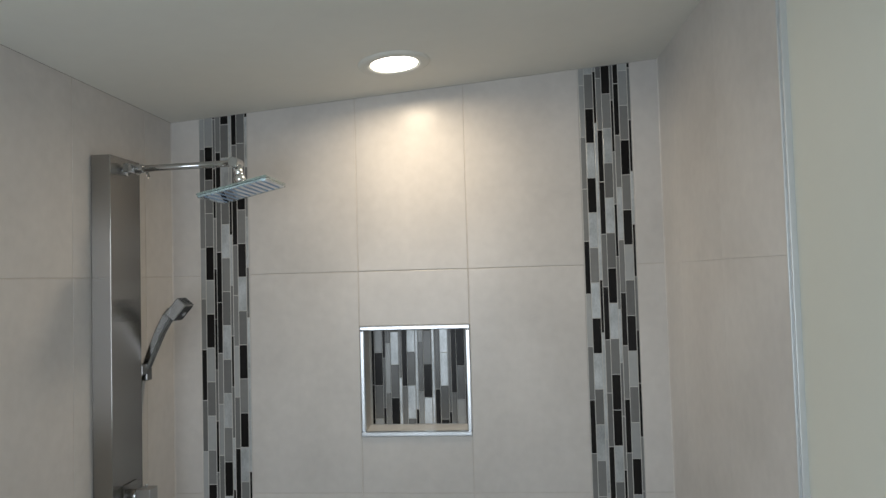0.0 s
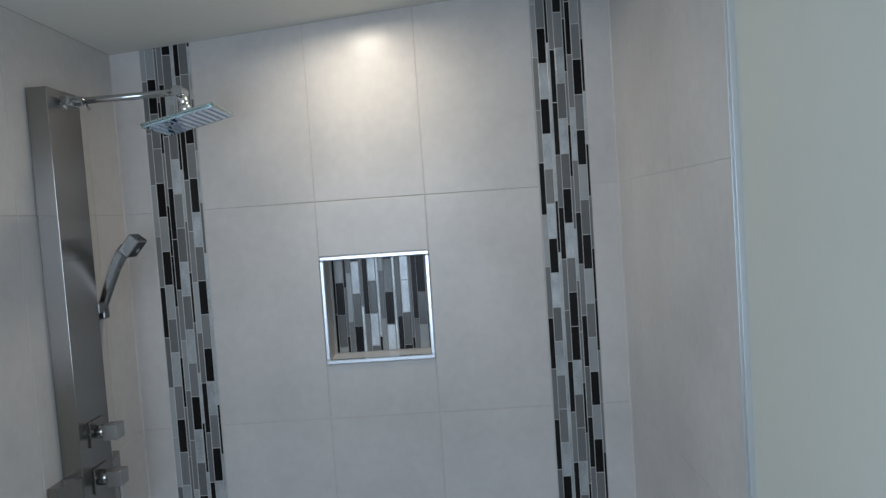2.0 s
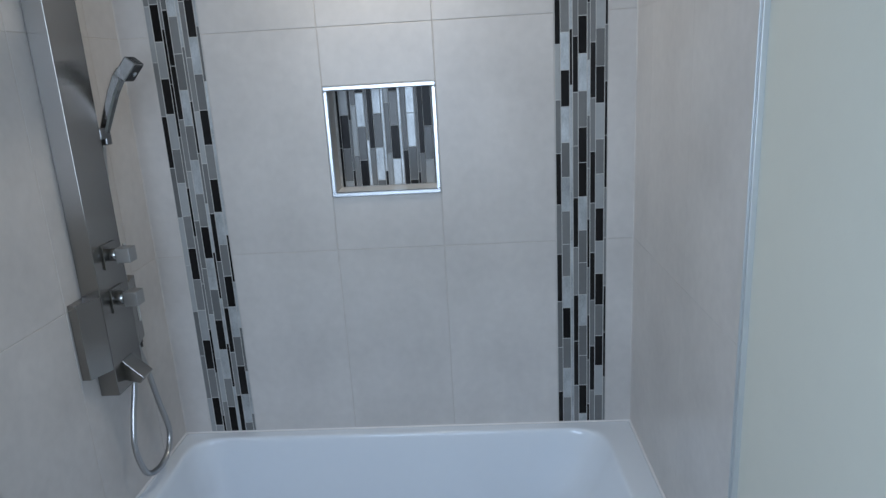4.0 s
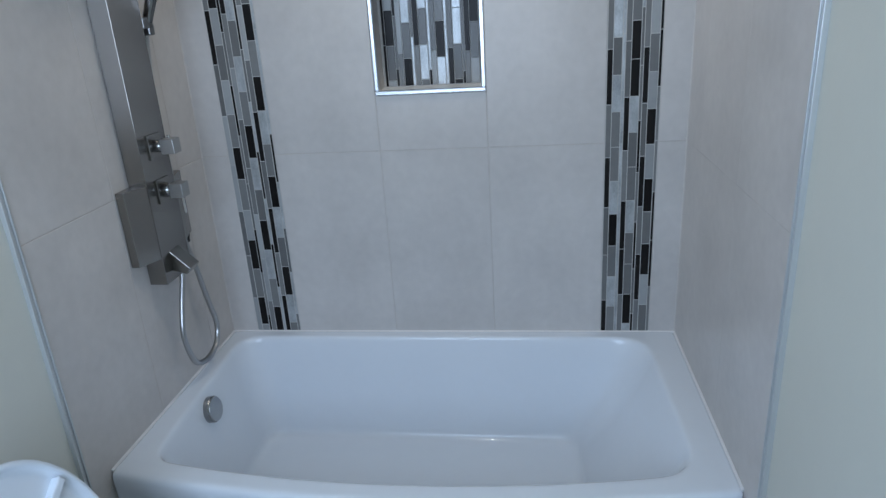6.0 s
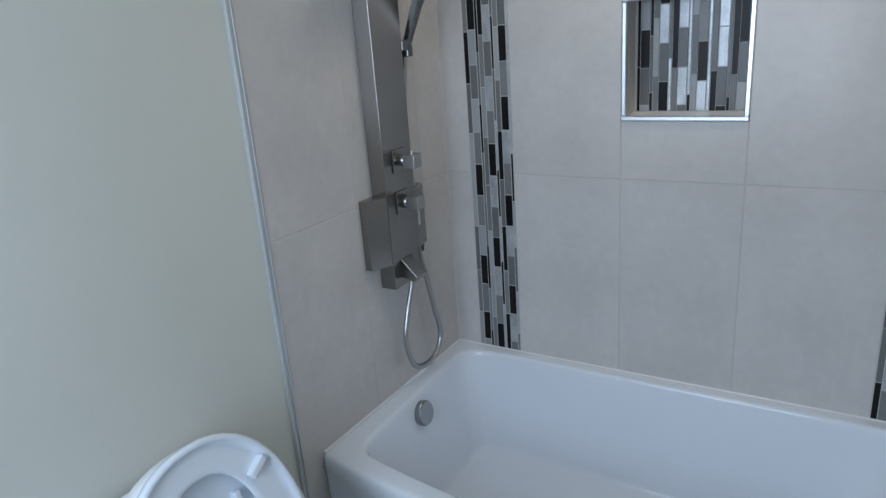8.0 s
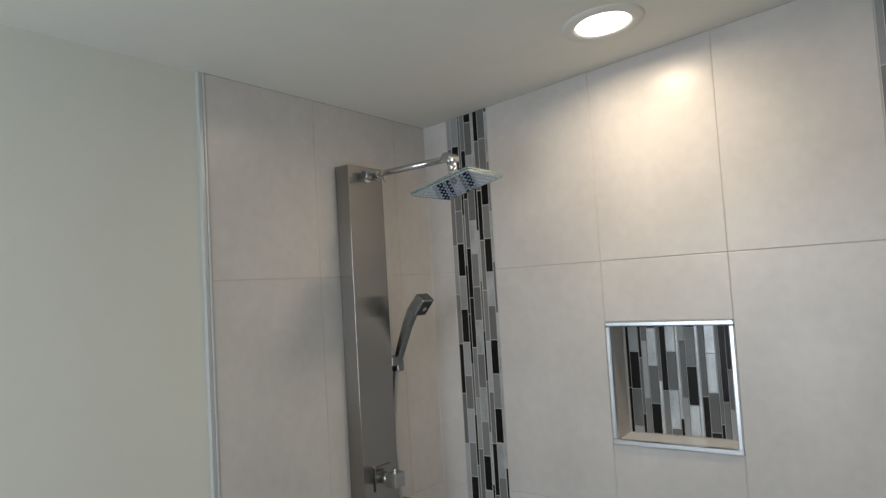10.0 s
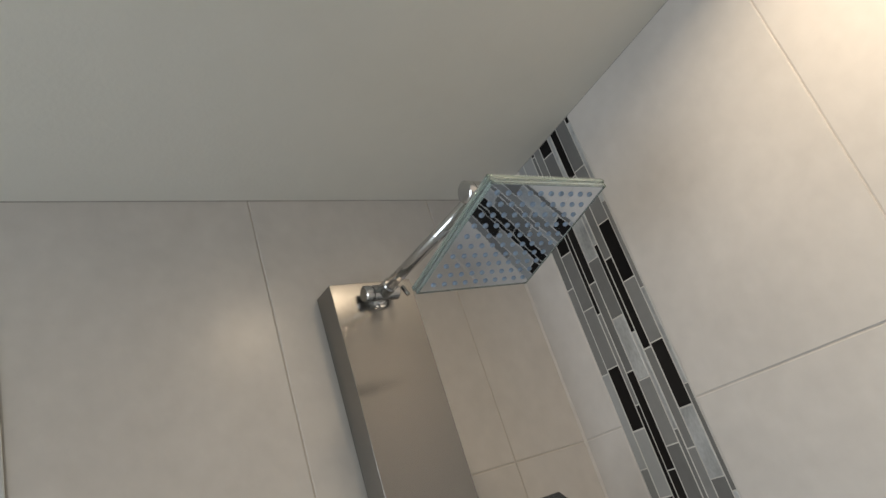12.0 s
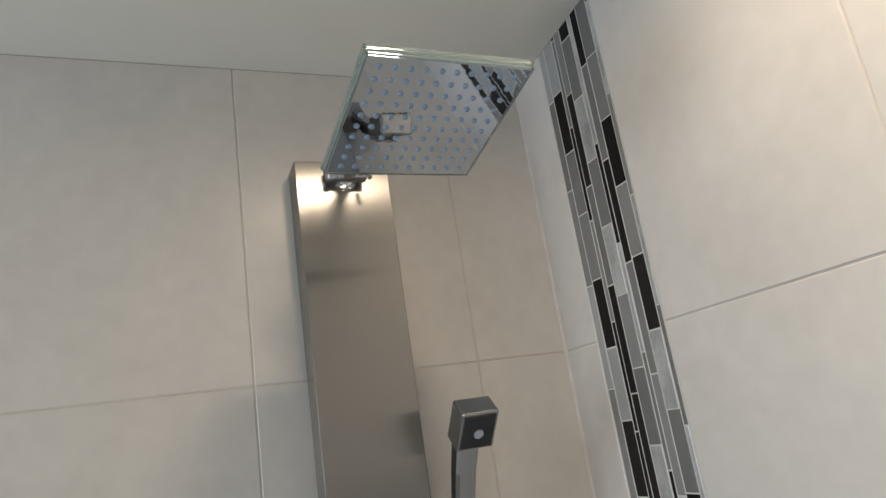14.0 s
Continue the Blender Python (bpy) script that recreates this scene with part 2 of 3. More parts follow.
bm = prism([(-0.13, ROOM_Y - 0.12, ceil(-0.13)), (ROOM_X + 0.12, ROOM_Y - 0.12, ceil(ROOM_X + 0.12)),
            (ROOM_X + 0.12, ROOM_Y - 0.12, ceil(ROOM_X + 0.12) + 0.4), (-0.13, ROOM_Y - 0.12, ceil(ROOM_X + 0.12) + 0.4)], (0, -ROOM_Y + 0.25, 0))
structure("ceiling", bm, CEILING, "sloped off-white painted ceiling", "ceiling")


# ---- the bathtub ----
def quad_loop(bl, br, fr, fl, bow, r, z, n=14, m=7, cut=0.0):
    """A rounded four-sided loop at height z whose front edge bows outwards; cut takes that much off the bow."""
    c = [Vector((*p, 0)) for p in (bl, br, fr, fl)]
    out = []
    rr = (r, r, r, r) if isinstance(r, float) else r
    for i in range(4):
        a, b, d = c[i - 1], c[i], c[(i + 1) % 4]
        s, e = b + (a - b).normalized() * rr[i], b + (d - b).normalized() * rr[i]
        for k in range(m):
            t = k / (m - 1)
            out.append(((1 - t) ** 2 * s + 2 * t * (1 - t) * b + t * t * e, i, t))
        f = d + (b - d).normalized() * rr[(i + 1) % 4]
        for k in range(1, n):
            out.append((e + (f - e) * (k / n), i, None))
    xs0, xs1 = min(bl[0], fl[0]), max(br[0], fr[0])
    ymid = (bl[1] + fl[1]) / 2
    pts = []
    for p, _, _ in out:
        s = (2 * p.x - xs0 - xs1) / (xs1 - xs0)
        share = max(0.0, min(1.0, (ymid - p.y) / (ymid - fl[1])))
        out_by = bow * max(0.0, 1 - s * s)
        if cut:
            out_by = 0.5 * (out_by - cut + math.hypot(out_by - cut, 0.003)) - 0.0005
        pts.append((p.x, p.y - share ** 3 * out_by, z))
    return pts


def bathtub():
    tub = empty("bathtub", (W / 2, -0.35, 0), "white bow-front alcove bathtub, empty and clean", "bathtub")
    # flat apron with a slanting underside that carries the bow of the rim
    loops = []
    for z in (0.0, 0.17, 0.20, 0.23, 0.26, 0.29, 0.32, 0.345, 0.37, 0.39, 0.41, 0.43, 0.445, 0.456):
        loops.append(quad_loop((0.001, -0.002), (W - 0.001, -0.002), (W - 0.001, -0.698), (0.001, -0.698), 0.063, 0.010, z, n=28, cut=(0.466 - z) / 4.4))
    loops += [
        quad_loop((0.001, -0.002), (W - 0.001, -0.002), (W - 0.001, -0.6985), (0.001, -0.6985), 0.063, 0.010, 0.470, n=28),
        quad_loop((0.001, -0.002), (W - 0.001, -0.002), (W - 0.001, -0.6985), (0.001, -0.6985), 0.063, 0.010, 0.492, n=28),
        quad_loop((0.001, -0.002), (W - 0.001, -0.002), (W - 0.001, -0.6955), (0.001, -0.6955), 0.063, 0.010, 0.5015, n=28),
        quad_loop((0.005, -0.003), (W - 0.005, -0.003), (W - 0.005, -0.690), (0.005, -0.690), 0.063, 0.010, 0.5065, n=28),
        quad_loop((0.007, -0.005), (W - 0.007, -0.005), (W - 0.007, -0.682), (0.007, -0.682), 0.063, 0.012, H, n=28),
        quad_loop((0.011, -0.009), (W - 0.011, -0.009), (W - 0.011, -0.672), (0.011, -0.672), 0.064, 0.016, H, n=28),
        quad_loop((0.034, -0.028), (1.300, -0.028), (1.314, -0.650), (0.062, -0.650), 0.066, (0.080, 0.096, 0.080, 0.048), H, n=28),
        quad_loop((0.040, -0.034), (1.293, -0.034), (1.307, -0.643), (0.068, -0.643), 0.066, (0.085, 0.102, 0.085, 0.051), H - 0.0003, n=28),
        quad_loop((0.0440, -0.038), (1.288, -0.038), (1.303, -0.6385), (0.072, -0.6385), 0.066, (0.088, 0.106, 0.088, 0.053), H - 0.0025, n=28),
        quad_loop((0.0465, -0.0405), (1.285, -0.0405), (1.300, -0.636), (0.0745, -0.636), 0.066, (0.090, 0.108, 0.090, 0.054), H - 0.008, n=28),
        quad_loop((0.0490, -0.043), (1.279, -0.043), (1.294, -0.633), (0.077, -0.633), 0.066, (0.092, 0.110, 0.092, 0.055), H - 0.020, n=28),
        quad_loop((0.060, -0.052), (1.249, -0.052), (1.263, -0.622), (0.087, -0.622), 0.066, (0.092, 0.105, 0.110, 0.065), 0.42, n=28),
        quad_loop((0.083, -0.069), (1.178, -0.069), (1.192, -0.602), (0.106, -0.602), 0.060, (0.088, 0.098, 0.120, 0.075), 0.30, n=28),
        quad_loop((0.100, -0.083), (1.104, -0.083), (1.113, -0.586), (0.122, -0.586), 0.053, (0.070, 0.078, 0.100, 0.075), 0.208, n=28),
        quad_loop((0.103, -0.086), (1.098, -0.086), (1.107, -0.583), (0.125, -0.583), 0.052, (0.068, 0.076, 0.098, 0.073), 0.195, n=28),
        quad_loop((0.108, -0.091), (1.091, -0.091), (1.100, -0.578), (0.130, -0.578), 0.051, (0.066, 0.074, 0.095, 0.070), 0.186, n=28),
        quad_loop((0.115, -0.098), (1.083, -0.098), (1.091, -0.571), (0.137, -0.571), 0.050, (0.064, 0.072, 0.092, 0.068), 0.1805, n=28),
        quad_loop((0.126, -0.109), (1.070, -0.109), (1.078, -0.560), (0.148, -0.560), 0.048, (0.062, 0.070, 0.088, 0.066), 0.1775, n=28),
        quad_loop((0.150, -0.133), (1.044, -0.133), (1.050, -0.538), (0.170, -0.538), 0.042, 0.060, 0.1760, n=28),
        quad_loop((0.26, -0.220), (0.930, -0.220), (0.932, -0.470), (0.262, -0.470), 0.025, 0.06, 0.169, n=28),
    ]
    part("shell", loft(loops), ACRYLIC, tub, smooth=True).matrix_parent_inverse = tub.matrix_basis.inverted()
    # overflow plate on the drain end: a satin cap inside a polished ring
    tilt = pose(0.0765, -0.355, 0.449, 0, 80, 0)
    bm = bmesh.new()
    for r1, r2, z0, z1 in ((0.0365, 0.0365, -0.006, 0.008), (0.0365, 0.034, 0.008, 0.0115)):
        bmesh.ops.create_cone(bm, cap_ends=True, segments=40, radius1=r1, radius2=r2, depth=z1 - z0, matrix=tilt @ Matrix.Translation((0, 0, (z0 + z1) / 2)))
    part("overflow_plate", bm, GUNMETAL, tub, "round chrome overflow plate").matrix_parent_inverse = tub.matrix_basis.inverted()
    bm = bmesh.new()
    bmesh.ops.create_cone(bm, cap_ends=True, segments=40, radius1=0.0335, radius2=0.0325, depth=0.003, matrix=tilt @ Matrix.Translation((0, 0, 0.0128)))
    part("overflow_cap", bm, SATIN, tub).matrix_parent_inverse = tub.matrix_basis.inverted()
    bm = bmesh.new()
    bmesh.ops.create_cone(bm, cap_ends=True, segments=32, radius1=0.034, radius2=0.030, depth=0.006, matrix=pose(0.31, -0.345, 0.171))
    part("drain", bm, CHROME, tub, "chrome drain").matrix_parent_inverse = tub.matrix_basis.inverted()


bathtub()


# ---- recessed ceiling lamp ----
def downlight():
    lean = pose(CX, CY, ceil(CX), 0, -math.degrees(math.atan(CEILK)), 0)
    thing = empty("ceiling_lamp", (0, 0, 0), "round recessed ceiling lamp with white trim, lit", "lamp")
    thing.matrix_basis = lean

    def ring(r, z, n=48):
        return [(r * math.cos(2 * math.pi * k / n), r * math.sin(2 * math.pi * k / n), z) for k in range(n)]
    part("trim_ring", loft([ring(0.088, 0.0), ring(0.087, -0.003), ring(0.080, -0.006), ring(0.064, -0.006), ring(0.058, -0.003), ring(0.058, 0.0)],
                           False, False), CEILING, thing, "white trim ring", smooth=True)
    part("lens", loft([ring(0.058, -0.0015), ring(0.057, -0.003), ring(0.03, -0.004)]), LENS, thing, "glowing white lens")


downlight()


# ---- shower column on the west wall ----
PY0, PY1, PX = -0.387, -0.259, 0.048
PC = -0.32


def shower_column():
    col = empty("shower_column", (0, PC, 0.85), "brushed stainless steel shower column with square controls on the tiled wall", "shower panel")
    back = Matrix.Translation((0, -PC, -0.85))

    def add(name, bm, mat, parent=col, label="", smooth=False):
        ob = part(name, bm, mat, parent, label, smooth)
        if parent is col:
            ob.matrix_parent_inverse = back
        return ob
    add("body", box(0.001, PX, PY0, PY1, 0.838, 1.972, 0.0011), STEEL)
    left = [(0.001, -0.446, 0.908), (0.022, -0.446, 0.908), (PX - 0.0005, PY0 - 0.0012, 0.908), (0.001, PY0 - 0.0012, 0.908)]
    right = [(0.001, -0.184, 0.914), (0.026, -0.184, 0.914), (PX - 0.0005, PY1 + 0.0004, 0.914), (0.001, PY1 + 0.0004, 0.914)]
    add("side_wing", prism(left, (0, 0, 0.186), 0.0012), STEEL)
    add("side_wing", prism(right, (0, 0, 0.172), 0.0012), STEEL)
    # upper and lower square controls
    for z, lever in ((1.178, False), (1.068, True)):
        x0 = PX
        plate = add("backplate", box(x0, x0 + 0.005, PC - 0.03, PC + 0.03, z - 0.03, z + 0.03, 0.0012), STEEL, label="square steel backplate")
        bm = bmesh.new()
        bmesh.ops.create_cone(bm, cap_ends=True, segments=28, radius1=0.019 if lever else 0.015, radius2=0.015, depth=0.024, matrix=pose(x0 + 0.016, PC, z, 0, 90, 0))
        part("stem", bm, GUNMETAL, plate, smooth=True)
        knob = part("knob", box(x0 + 0.026, x0 + 0.060, PC - 0.018, PC + 0.018, z - 0.018, z + 0.018, 0.0015), SATIN, plate, "square satin knob")
        if lever:
            part("lever", tube([(x0 + 0.046, PC + 0.004, z - 0.015), (x0 + 0.046, PC + 0.004, z - 0.062)], 0.0035), CHROME, plate)
        else:
            part("lever", tube([(x0 + 0.04, PC + 0.004, z + 0.015), (x0 + 0.04, PC + 0.004, z + 0.026)], 0.0035), CHROME, plate)
    # spout
    side = [(PX, PC - 0.032, 0.915), (0.096, PC - 0.032, 0.868), (0.085, PC - 0.032, 0.852), (PX, PC - 0.032, 0.862)]
    add("spout", prism(side, (0, 0.050, 0), 0.0015), STEEL, label="wedge-shaped steel spout")
    # hose nut under the side wing
    add("hose_nut", tube([(0.023, -0.214, 0.916), (0.023, -0.214, 0.906), (0.023, -0.214, 0.9055), (0.023, -0.214, 0.893)], [0.0105, 0.0105, 0.0088, 0.0088], 18), DARK, label="black hose nut")
    # arm
    ay, az = -0.321, 1.947
    # cross-wise swivel coupling between panel and arm
    cx = PX + 0.017
    add("arm_flange", tube([(PX, ay, az), (PX + 0.004, ay, az), (PX + 0.0045, ay, az), (PX + 0.014, ay, az)], [0.0165, 0.0160, 0.0115, 0.0115], 28), CHROME, smooth=False)
    add("swivel_coupling", tube([(cx, ay - 0.0285, az), (cx, ay - 0.0270, az), (cx, ay - 0.0200, az), (cx, ay - 0.0195, az), (cx, ay - 0.0165, az), (cx, ay - 0.0160, az), (cx, ay + 0.0225, az), (cx, ay + 0.0240, az)],
                                [0.0095, 0.0116, 0.0116, 0.0098, 0.0098, 0.0112, 0.0112, 0.0095], 28), DULL)
    add("arm_sleeve", tube([(cx + 0.006, ay, az), (cx + 0.026, ay, az), (cx + 0.028, ay, az)], [0.0104, 0.0104, 0.0088], 24), DULL)
    add("arm", tube([(PX + 0.02, ay, az), (0.15, ay, az + 0.001), (0.303, ay, az + 0.004)], 0.0078, 20), DULL, smooth=True)
    jx, jz = 0.318, az + 0.004
    add("head_joint", tube([(jx, ay - 0.0215, jz), (jx, ay - 0.0205, jz), (jx, ay - 0.0140, jz), (jx, ay - 0.0135, jz), (jx, ay - 0.0115, jz), (jx, ay - 0.0110, jz), (jx, ay + 0.0195, jz), (jx, ay + 0.0205, jz)],
                           [0.0105, 0.0122, 0.0122, 0.0110, 0.0110, 0.0120, 0.0120, 0.0105], 28), DULL)
    add("neck", tube([(jx + 0.002, ay, jz - 0.006), (jx + 0.006, ay, jz - 0.022), (0.325, ay, 1.917)], [0.0112, 0.0112, 0.0095], 22), CHROME, smooth=True)
    bm = bmesh.new()
    bmesh.ops.create_uvsphere(bm, u_segments=24, v_segments=14, radius=0.0140, matrix=Matrix.Translation((0.327, ay, 1.912)))
    add("ball_joint", bm, CHROME, smooth=True)
    add("set_screw", tube([(0.090, ay + 0.018, az - 0.004), (0.094, ay + 0.021, az - 0.018)], 0.003, 10), GUNMETAL)
    # square rain head, tilted up at its outer edge
    m = pose(0.3335, -0.3178, 1.8860, 1.0, -13.4, 2.5)
    hx, hy = 0.0818, 0.0812
    bm = box(0.003 - hx, hx - 0.003, 0.003 - hy, hy - 0.003, -0.0035, 0.0015, 0.001)
    bm.transform(m)
    head = add("rain_head", bm, MIRROR, label="square mirror-finish rain head")
    bm = box(0.003 - hx, hx - 0.003, 0.003 - hy, hy - 0.003, 0.0020, 0.0056, 0.0008)
    bm.transform(m)
    part("rain_head_cover", bm, CHROME, head, "mirror top plate")
    for z0, z1, cut in ((-0.0042, 0.0004, 0.001), (0.0014, 0.0062, 0.0)):
        for a in range(4):
            u, v = ((hx, hy), (hy, hx))[a % 2]
            bm = box(cut - u, u - cut, v - cut - 0.0028, v - cut, z0, z1, 0.0009)
            bm.transform(m @ pose(0, 0, 0, 0, 0, 90 * a))
            part("clear_edge", bm, EDGE, head, "clear greenish acrylic edge strip")
    bm = bmesh.new()
    bmesh.ops.create_cone(bm, cap_ends=True, segments=28, radius1=0.022, radius2=0.012, depth=0.016, matrix=m @ Matrix.Translation((0, 0, 0.015)))
    part("collar", bm, CHROME, head, smooth=False)
    pin = None
    for i in range(10):
        for j in range(10):
            q = m @ Matrix.Translation((-0.0675 + 0.015 * i, -0.0648 + 0.0144 * j, -0.0043))
            if pin is None:
                bm = bmesh.new()
                bmesh.ops.create_cone(bm, cap_ends=True, segments=10, radius1=0.0023, radius2=0.0030, depth=0.0014)
                pin = part("nozzle", bm, RUBBER, head)
                pin.matrix_basis = q
            else:
                o = new("nozzle", pin.data)
                o.parent, o.matrix_basis = head, q
    # holder and hand shower
    hy = -0.232
    add("holder", box(0.016, 0.050, PY1, hy + 0.012, 1.448, 1.474, 0.003), NICKEL)
    return col


shower_column()


def hand_shower():
    hy = -0.225
    thing = empty("hand_shower", (0.036, hy, 1.45), "square chrome hand shower resting in its holder", "hand shower")
    inv = Matrix.Translation((-0.036, -hy, -1.45))
    p = [Vector((0.034, hy, 1.445)), Vector((0.056, hy, 1.50)), Vector((0.080, hy, 1.555)), Vector((0.100, hy, 1.590)), Vector((0.113, hy, 1.602))]
    sizes = [(0.010, 0.009), (0.0125, 0.010), (0.0135, 0.011), (0.0145, 0.012), (0.016, 0.013)]
    loops = []
    for i, q in enumerate(p):
        d = (p[min(i + 1, 4)] - p[max(i - 1, 0)]).normalized()
        nrm = Vector((d.z, 0, -d.x))
        a, b = sizes[i]
        c = 0.004
        loops.append([q + Vector((0, 1, 0)) * u + nrm * v for u, v in ((-a + c, -b), (a - c, -b), (a, -b + c), (a, b - c), (a - c, b), (-a + c, b), (-a, b - c), (-a, -b + c))])
    ob = part("handle", loft(loops), GUNMETAL, thing)
    ob.matrix_parent_inverse = inv
    m = pose(0.126, hy, 1.604, 0, 131, 0)
    bm = box(-0.030, 0.022, -0.0235, 0.0235, -0.015, 0.015, 0.0025)
    bm.transform(m)
    head = part("spray_head", bm, GUNMETAL, thing, "square chrome spray head")
    head.matrix_parent_inverse = inv
    bm = box(-0.026, 0.018, -0.0195, 0.0195, 0.0145, 0.0165, 0.0008)
    bm.transform(m)
    part("spray_face", bm, DARK, head, "dark spray face")
    bm = bmesh.new()
    bmesh.ops.create_cone(bm, cap_ends=True, segments=18, radius1=0.006, radius2=0.006, depth=0.002, matrix=m @ Matrix.Translation((-0.002, 0, 0.0172)))
    part("spray_centre", bm, ALU, head)
    bm = box(0.018, 0.050, hy - 0.012, hy + 0.013, 1.432, 1.462, 0.003)
    part("cradle", bm, NICKEL, thing).matrix_parent_inverse = inv
    return thing


hand_shower()


def shower_hose():
    pts = [(0.033, -0.228, 1.44), (0.026, -0.232, 1.36), (0.022, -0.240, 1.25), (0.024, -0.232, 1.12), (0.022, -0.222, 1.0), (0.022, -0.222, 0.90),
           (0.036, -0.218, 0.815), (0.040, -0.198, 0.715), (0.043, -0.178, 0.625), (0.044, -0.205, 0.573), (0.043, -0.265, 0.557), (0.041, -0.325, 0.583),
           (0.038, -0.350, 0.667), (0.036, -0.329, 0.741), (0.034, -0.294, 0.815), (0.033, -0.286, 0.862)]
    line = smooth_line(pts, 24)
    radii = [0.0076 + 0.0007 * (1 if k % 2 else -1) for k in range(len(line))]
    hose = part("shower_hose", tube(line, radii, 10), HOSE, smooth=True)
    tagged(hose, "ribbed metal shower hose hanging in a loop", "hose")


shower_hose()


# ---- toilet beside the tub ----
TY = -1.157


def oval(cx, cy, a_front, a_back, b, z, n=48, power=2.2):
    """An egg-shaped loop, longer at one end."""
    out = []
    for k in range(n):
        t = 2 * math.pi * k / n
        c, s = math.cos(t), math.sin(t)
        a = a_front if c > 0 else a_back
        out.append((cx + a * math.copysign(abs(c) ** (2 / power), c), cy + b * math.copysign(abs(s) ** (2 / power), s), z))
    return out


def toilet():
    thing = empty("toilet", (0.3, TY, 0), "white toilet, seat and cloth-covered lid raised, beside the tub", "toilet")
    inv = Matrix.Translation((-0.3, -TY, 0))
    outer = [oval(0.40, TY, 0.20, 0.22, 0.11, 0.0), oval(0.40, TY, 0.19, 0.22, 0.105, 0.10), oval(0.42, TY, 0.20, 0.22, 0.13, 0.22),
             oval(0.48, TY, 0.24, 0.25, 0.172, 0.34), oval(0.49, TY, 0.245, 0.26, 0.182, 0.388), oval(0.49, TY, 0.242, 0.258, 0.18, 0.398),
             oval(0.50, TY, 0.18, 0.15, 0.13, 0.398), oval(0.50, TY, 0.17, 0.14, 0.12, 0.37), oval(0.50, TY, 0.10, 0.10, 0.08, 0.22)]
    part("bowl", loft(outer), CERAMIC, thing, smooth=True).matrix_parent_inverse = inv
    part("tank", box(0.010, 0.104, TY - 0.225, TY + 0.155, 0.36, 0.715, 0.02, 4), CERAMIC, thing, smooth=True).matrix_parent_inverse = inv
    part("tank_lid", box(0.004, 0.112, TY - 0.235, TY + 0.165, 0.715, 0.747, 0.010, 3), CERAMIC, thing, smooth=True).matrix_parent_inverse = inv

    # seat and lid lie in local xy (x away from the hinge), then swing up
    def swing(bm, angle, lift):
        bm.transform(Matrix.Translation((0.284, TY, 0.411)) @ pose(0, 0, 0, 0, -angle, 0) @ Matrix.Translation((0, 0, lift)))
        return bm

    def band(loops):
        bm = bmesh.new()
        rings = [[bm.verts.new(p) for p in lp] for lp in loops]
        n = len(rings[0])
        for a, b in zip(rings, rings[1:] + rings[:1]):
            for i in range(n):
                bm.faces.new((a[i], a[(i + 1) % n], b[(i + 1) % n], b[i]))
        return bm
    seat_angle, lid_angle = 106.3, 107.2
    loops = [oval(0.231, 0, a, a, b, z) for a, b, z in ((0.236, 0.181, 0.012), (0.2365, 0.1815, 0.001), (0.2345, 0.1795, -0.003), (0.231, 0.176, -0.0045),
                                                        (0.227, 0.172, -0.004), (0.2235, 0.1685, 0.001), (0.219, 0.164, 0.0055), (0.212, 0.157, 0.0065))]
    loops += [oval(0.238, 0, f, k, b, z) for f, k, b, z in ((0.176, 0.158, 0.114, 0.0035), (0.168, 0.150, 0.106, 0.0045), (0.164, 0.146, 0.102, 0.008),
                                                            (0.165, 0.147, 0.103, 0.015), (0.172, 0.155, 0.110, 0.018))]
    loops.append(oval(0.231, 0, 0.226, 0.226, 0.172, 0.019))
    seat = part("seat", swing(band(loops), seat_angle, 0.0), PLASTIC, thing, "raised white seat ring", smooth=True)
    seat.matrix_parent_inverse = inv
    for y in (-1, 1):
        bm = box(-0.021, 0.021, -0.0075, 0.0075, -0.010, 0.008, 0.003)
        bm.transform(pose(0.362, y * 0.112, 0, 0, 0, y * 62))
        part("bumper", swing(bm, seat_angle, 0.0), PLASTIC, seat)
    loops = [oval(0.226, 0, 0.208, 0.22, 0.160, 0.003, power=2.4), oval(0.226, 0, 0.214, 0.225, 0.166, 0.0, power=2.4), oval(0.226, 0, 0.220, 0.23, 0.172, 0.003, power=2.4),
             oval(0.226, 0, 0.219, 0.23, 0.171, 0.010, power=2.4), oval(0.226, 0, 0.20, 0.21, 0.155, 0.016, power=2.4)]
    lid = part("lid", swing(loft(loops), lid_angle, 0.023), PLASTIC, thing, "raised white lid", smooth=True)
    lid.matrix_parent_inverse = inv
    # loose cloth cover pulled over the lid, wider and crumpled towards the hinge
    def folds(grow, z, ripple):
        out = []
        for k, (x, y, _) in enumerate(oval(0.226, 0, 0.224 + grow, 0.232, 0.176 + grow, 0.0, n=144, power=2.3)):
            low = max(0.0, 1 - max(x, 0.0) / 0.40)
            ripple_here = ripple * (0.3 + low) * (math.sin(k * 1.31) + 0.7 * math.sin(k * 0.57 + 1.0))
            out.append((x, y * (1 + 0.42 * low) + math.copysign(ripple_here, y), z + 0.5 * ripple_here))
        return out
    cover = [folds(-0.012, 0.002, 0.0004), folds(-0.001, 0.001, 0.0010), folds(0.003, 0.008, 0.0022), folds(0.002, 0.016, 0.0028), folds(0.004, 0.026, 0.0026), folds(-0.010, 0.034, 0.0016), folds(-0.09, 0.038, 0.0004)]
    part("lid_cover", swing(loft(cover, False, True), lid_angle, 0.024), CLOTH, lid, "crumpled white cloth lid cover", smooth=True)
    bm = box(0.305, 0.338, 0.062, 0.076, -0.012, 0.005, 0.003)
    part("bumper", swing(bm, lid_angle, 0.023), PLASTIC, lid)
